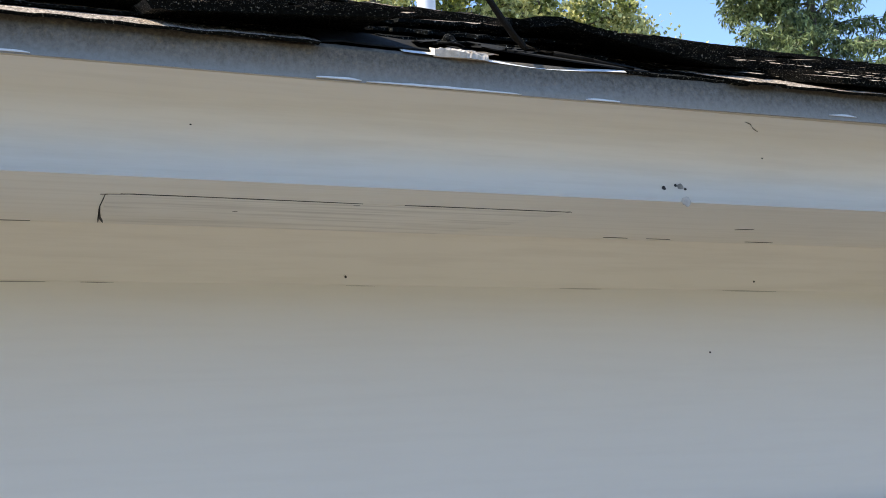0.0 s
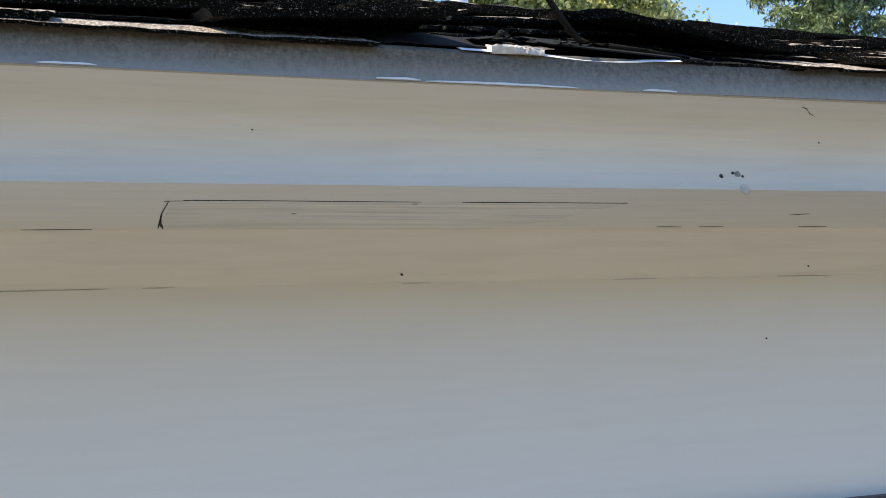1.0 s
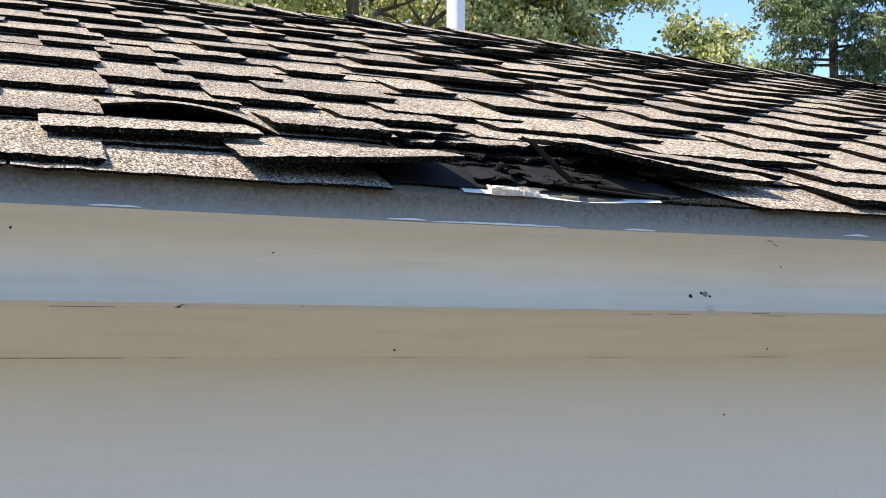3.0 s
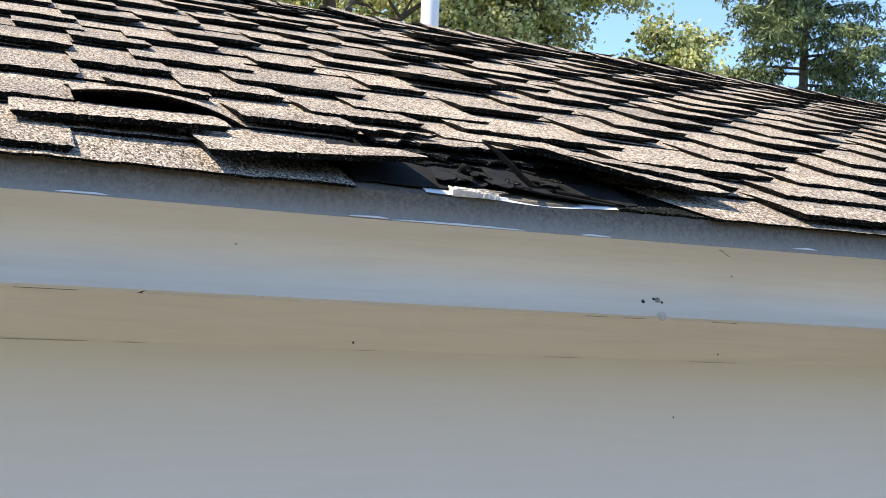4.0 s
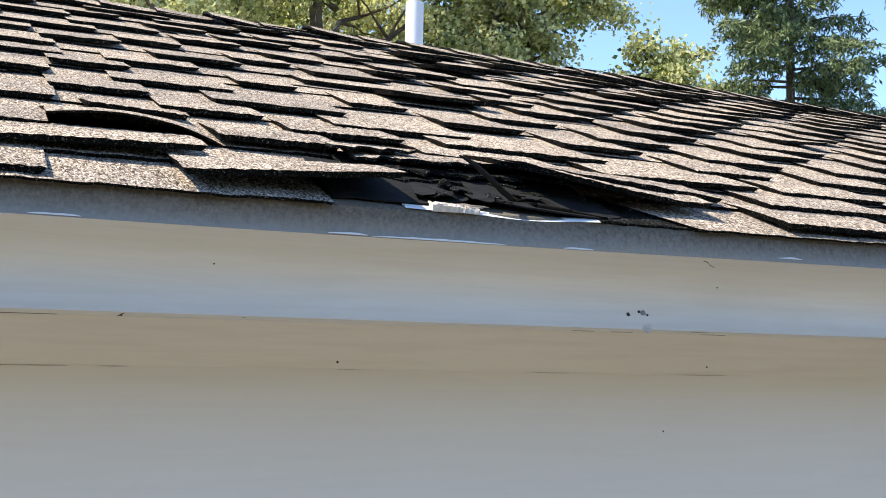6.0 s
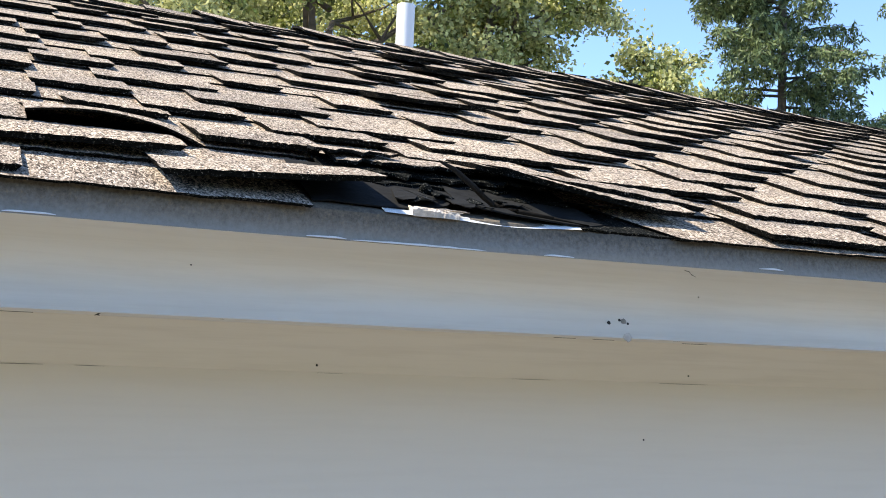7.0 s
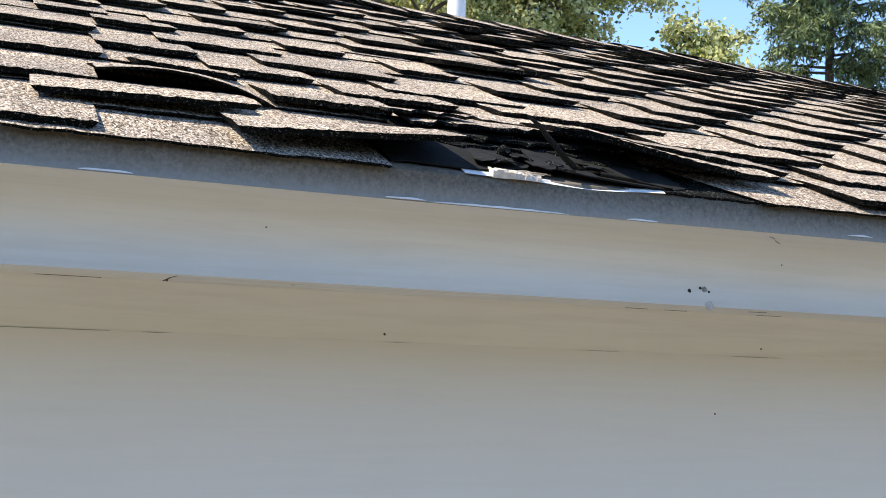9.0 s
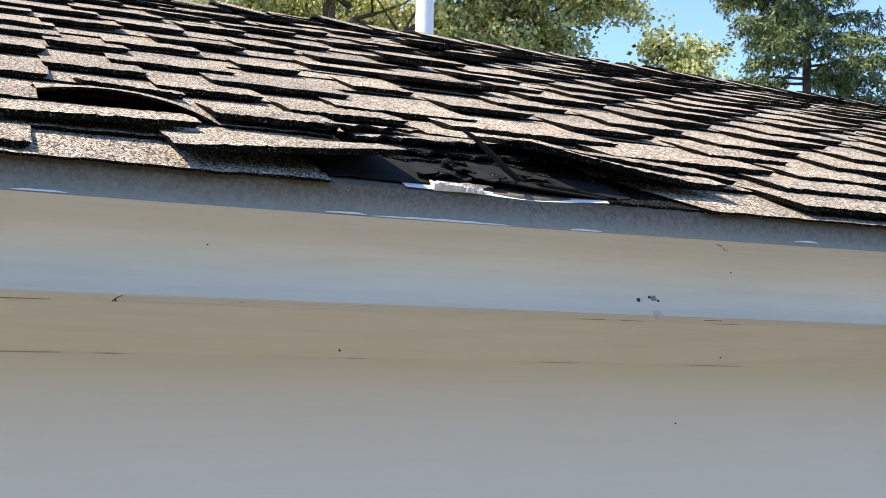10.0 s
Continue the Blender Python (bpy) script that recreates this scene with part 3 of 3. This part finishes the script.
SUNLIT = "broad-leaved tree with sunlit yellow-green crown behind the ridge"
broad_tree(*placed(7, 13), 11.0, 3.0, 3, SUNLIT, 80000, .062)
broad_tree(*placed(17.2, 12), 10.5, 2.5, 5, "broad-leaved tree with dark open limbs and yellow-green leaves", 76000, .06)
broad_tree(*placed(26.6, 12.5), 9.0, 1.35, 12, "slender broad-leaved tree with dark open limbs beside the sky", 40000, .06, 0.45)
broad_tree(*placed(-6, 14), 10.5, 3.0, 11, SUNLIT, 40000, .08)
broad_tree(*placed(34.1, 11), 6.9, 0.56, 8, "small broad-leaved tree with pale green leaves against the sky", 18000, .055, 0.6)
broad_tree(*placed(38.6, 10), 5.6, 0.36, 18, "low pale green broad-leaved tree in front of the conifer", 9000, .06, 0.6)
broad_tree(*placed(14, 20), 12.0, 3.4, 21, SUNLIT, 60000, .09)
spruce(*placed(40.6, 14), 13.5, 1.75, 4, "tall dark green conifer with drooping branches against the sky")
spruce(*placed(49, 17), 11.5, 1.8, 14, "tall dark green conifer with drooping branches against the sky")

# unseen leaf masses added behind the camera to keep the low sky off the wall
r = random.Random(77)
vs, fs = [], []
for k in range(300):
    c = Vector((r.uniform(-28, 32), r.uniform(-22, -15), 0))
    top = r.uniform(3.6, 6.0)
    cs = [c + Vector((r.gauss(0, 1.1), r.gauss(0, 1.0), top * r.random() ** .8)) for _ in range(130)]
    v2, f2 = leaf_quads(cs, 0.8, r)
    o = len(vs)
    vs += v2
    fs += [tuple(i + o for i in g) for g in f2]
me = bpy.data.meshes.new("woods")
me.from_pydata([tuple(v) for v in vs], [], fs)
me.materials.append(SPRUCE_LEAF)
tagged(new("woods", me), "unseen dark green leaf screen added to block the low sky", "woods", kind="stuff")

# ---- shingles, course by course ----
COURSE = 0.111
S_FIRST = -0.072
COURSES = 18


def slab(x0, x1, s0, s1, front, back, thick, lift=None, nx=6, ny=3, rag=0.0022, seed=0, power=1.3, skew=0.0):
    """One shingle piece: top at height front at its lower edge and back at its upper edge; lift(u) raises the lower edge."""
    r = random.Random(seed)
    bm = bmesh.new()
    top, low = [], []
    for j in range(ny + 1):
        v = j / ny
        tr, lr = [], []
        for i in range(nx + 1):
            u = i / nx
            x = x0 + (x1 - x0) * u + (r.uniform(-rag, rag) if i in (0, nx) else 0)
            x += skew * (1 - u) * (1 - min(1, v / .75))      # a left edge torn aslant
            s = s0 + (s1 - s0) * v + (r.uniform(-rag, rag) if j == 0 else 0)
            up = (lift(u) if lift else 0.0) * (1 - v) ** power
            h = front + (back - front) * v + up + r.uniform(-.0008, .0008) + .0007 * math.sin(9 * x + 40 * s0)
            if j == 0:
                h -= 0.0012          # rounded nose
            tr.append(bm.verts.new(on_roof(x, s, h)))
            lr.append(bm.verts.new(on_roof(x + (thick * .9 if i == 0 else -thick * .9 if i == nx else 0), s + (.002 if j == 0 else 0), h - thick * r.uniform(.95, 1.05) * (1.0 if j == 0 else 1.15))))
        top.append(tr)
        low.append(lr)
    for j in range(ny):
        for i in range(nx):
            bm.faces.new((top[j][i], top[j][i + 1], top[j + 1][i + 1], top[j + 1][i]))
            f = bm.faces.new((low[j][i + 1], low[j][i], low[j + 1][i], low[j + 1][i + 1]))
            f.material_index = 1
    # butts and sides take the edge colour, with their shade in it
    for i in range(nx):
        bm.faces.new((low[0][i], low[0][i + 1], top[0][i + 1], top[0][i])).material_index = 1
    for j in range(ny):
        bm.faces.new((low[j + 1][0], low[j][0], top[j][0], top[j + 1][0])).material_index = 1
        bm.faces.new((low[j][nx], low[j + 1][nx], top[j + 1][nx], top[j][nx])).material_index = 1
    return bm


def join(bms):
    out = bmesh.new()
    for b in bms:
        me = bpy.data.meshes.new("tmp")
        b.to_mesh(me)
        b.free()
        out.from_mesh(me)
        bpy.data.meshes.remove(me)
    return out


def row_s(n, x):
    spread = 0.109 + 0.0035 * max(-1, min(1, x / 0.45))      # the courses fan out a little towards the east
    return S_FIRST + spread * n + 0.002 * math.sin(3 * x + 1.7 * n)


# base layers: strips a metre long, broken away at the hole
seed = 100
for n in range(COURSES):
    start = X0 - 0.4 + (n * 0.31) % 0.9 - (0.35 if n == 1 else 0)
    x = start
    while x < X1:
        a, b = max(x, X0), min(x + 0.92, X1)
        x += 0.922
        if b - a < 0.05:
            continue
        spans = [(a, b)]
        hole = {0: (-0.452, -0.060), 1: (-0.40, -0.09)}.get(n)
        if hole:
            spans = [(p, q) for p, q in ((a, min(b, hole[0])), (max(a, hole[1]), b)) if q - p > 0.02]
        if n == 2:      # the bulge in the third course
            spans = [(p, q, up) for p, q, up in ((a, min(b, -0.738), 0), (max(a, -0.738), min(b, -0.530), .026), (max(a, -0.530), b, 0)) if q - p > 0.02]
        for p, q, *up in spans:
            seed += 1
            s = row_s(n, (p + q) / 2)
            top = min(s + COURSE * 1.5, RIDGE_S)
            if n == 0:
                s -= 0.014      # the first course laps over the drip edge
            bulge = (lambda u, k=up[0]: k * (.62 + .55 * math.sin(math.pi * (.15 + .8 * u)) - .68 * u ** 3)) if up and up[0] else None
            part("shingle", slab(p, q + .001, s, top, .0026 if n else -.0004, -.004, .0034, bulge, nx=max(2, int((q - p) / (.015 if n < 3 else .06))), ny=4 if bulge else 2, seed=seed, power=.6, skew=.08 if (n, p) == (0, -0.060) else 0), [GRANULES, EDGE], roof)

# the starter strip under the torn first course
# its top takes the near-black edge colour too
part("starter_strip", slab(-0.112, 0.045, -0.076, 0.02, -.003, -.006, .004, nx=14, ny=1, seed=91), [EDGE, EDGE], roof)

# upper layer: separate tabs with gaps between, stepping aside from course to course
PERIOD, STEP = 0.306, 0.128
special = {
    0: [(-1.20, -1.01, lambda u: -.003), (-0.96, -0.744, lambda u: -.003), (-0.614, -0.370, lambda u: .009 + .015 * u), (-0.195, 0.085, lambda u: .008 + .027 * max(0, 1 - u / .85) ** 1.2, .020, .052, .2), (0.172, 0.40, lambda u: .003 * (1 - u))],
    1: [(-1.10, -0.905, None), (-0.806, -0.570, lambda u: .005 + .007 * u), (-0.205, 0.143, lambda u: .003 + .024 * (1 - u) ** .9), (0.222, 0.45, lambda u: .002)],
    2: [(-1.02, -0.734, lambda u: .003), (-0.538, -0.380, lambda u: .006), (-0.265, -0.054, lambda u: .008 - .004 * u), (0.010, 0.285, lambda u: .003), (0.33, 0.54, None)],
    3: [(-1.00, -0.85, None), (-0.686, -0.556, lambda u: .013 - .005 * u), (-0.421, -0.257, lambda u: .003), (-0.191, 0.080, lambda u: .003), (0.250, 0.401, None), (0.50, 0.70, None)],
}
# tabs of the next courses, where they are known
known = {
    4: ((-0.90, -0.716), (-0.583, -0.436), (-0.331, -0.111), (0.065, 0.215), (0.349, 0.517), (0.63, 0.82)),
    5: ((-0.724, -0.582), (-0.492, -0.283), (-0.113, 0.036), (0.195, 0.344), (0.502, 0.668)),
    6: ((-0.90, -0.714), (-0.626, -0.434), (-0.240, -0.133), (0.026, 0.163), (0.31, 0.48), (0.62, 0.80)),
    7: ((-0.714, -0.585), (-0.410, -0.304), (-0.130, 0.090), (0.140, 0.307), (0.44, 0.61)),
    8: ((-0.80, -0.684), (-0.617, -0.456), (-0.265, -0.050), (0.121, 0.226), (0.295, 0.420), (0.57, 0.73)),
}
for n, pairs in known.items():
    special[n] = [(a, b, (lambda u: .012) if (n, a) == (7, -0.130) else (lambda u, k=.0015 * ((7 * n + round(90 * b)) % 3): k)) for a, b in pairs]
rest = []
for n in range(COURSES):
    r = random.Random(500 + n)
    if n in special:
        tabs = list(special[n])
        end = tabs[-1][1]
    else:
        tabs, end = [], None
    first_end = 0.163 + STEP * (n - 6) - 40 * PERIOD
    k = 0
    while True:
        e = first_end + k * PERIOD + r.uniform(-.02, .02)
        k += 1
        w = r.choice((.12, .145, .165, .20)) + r.uniform(-.01, .01)
        if e - w > X1 - .05:
            break
        if e < X0 + .2 or e > X1:
            continue
        if n in special and special[n][0][0] - .05 < e and e - w < end + .04:
            continue
        curl = r.uniform(0, .004) if r.random() < .8 else r.uniform(.004, .009)
        tilt = r.uniform(-.5, .5)
        tabs.append((e - w, e, lambda u, c=curl, t=tilt: c * (1 + t * (2 * u - 1))))
    for a, b, lift, *torn in tabs:
        seed += 1
        skew, setback, stiff = torn or (0, 0, .45)
        s = row_s(n, (a + b) / 2) + setback + ({4: -.012, 5: -.016}.get(n, 0) if b < 0.1 else 0)
        top = min(s + COURSE * 1.35, RIDGE_S - .005)
        near = -1.5 < a and b < 2.9
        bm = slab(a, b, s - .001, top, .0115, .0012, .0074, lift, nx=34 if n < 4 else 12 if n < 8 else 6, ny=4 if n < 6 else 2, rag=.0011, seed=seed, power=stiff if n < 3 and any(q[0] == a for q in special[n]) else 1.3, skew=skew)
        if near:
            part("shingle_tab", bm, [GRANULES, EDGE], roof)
        else:
            rest.append(bm)
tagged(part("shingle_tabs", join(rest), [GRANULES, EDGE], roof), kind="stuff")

# ridge caps
for k in range(int((X1 - X0) / 0.14)):
    r = random.Random(900 + k)
    a = X0 + k * 0.14
    bm = bmesh.new()
    rows = []
    lift = .009 if -0.33 < a < -0.17 or -0.08 < a < 0.06 else r.uniform(0, .003)      # two caps have come loose
    for x, h in ((a, .012 + lift), (a + .18, .004)):
        ring = []
        for side, q in ((-1, .12), (-1, .05), (0, 0.0), (1, .05), (1, .12)):
            base = on_roof(x, RIDGE_S - q, h + .004 - .02 * q)
            ring.append((base.x, base.y if side < 0 else 2 * back.y - base.y, base.z) if side else (x, back.y, on_roof(x, RIDGE_S, h + .003).z))
        rows.append(ring)
    tv = [[bm.verts.new(p) for p in ring] for ring in rows]
    lv = [[bm.verts.new((p[0], p[1], p[2] - .006)) for p in ring] for ring in rows]
    for i in range(4):
        bm.faces.new((tv[0][i], tv[1][i], tv[1][i + 1], tv[0][i + 1]))
        bm.faces.new((lv[0][i + 1], lv[1][i + 1], lv[1][i], lv[0][i])).material_index = 1
        bm.faces.new((lv[0][i], tv[0][i], tv[0][i + 1], lv[0][i + 1])).material_index = 1
        bm.faces.new((lv[1][i + 1], tv[1][i + 1], tv[1][i], lv[1][i])).material_index = 1
    for i, o in ((0, 1), (4, -1)):
        bm.faces.new((lv[0][i], lv[1][i], tv[1][i], tv[0][i])[::o]).material_index = 1
    bmesh.ops.recalc_face_normals(bm, faces=bm.faces)
    part("ridge_cap", bm, [GRANULES, EDGE], roof)
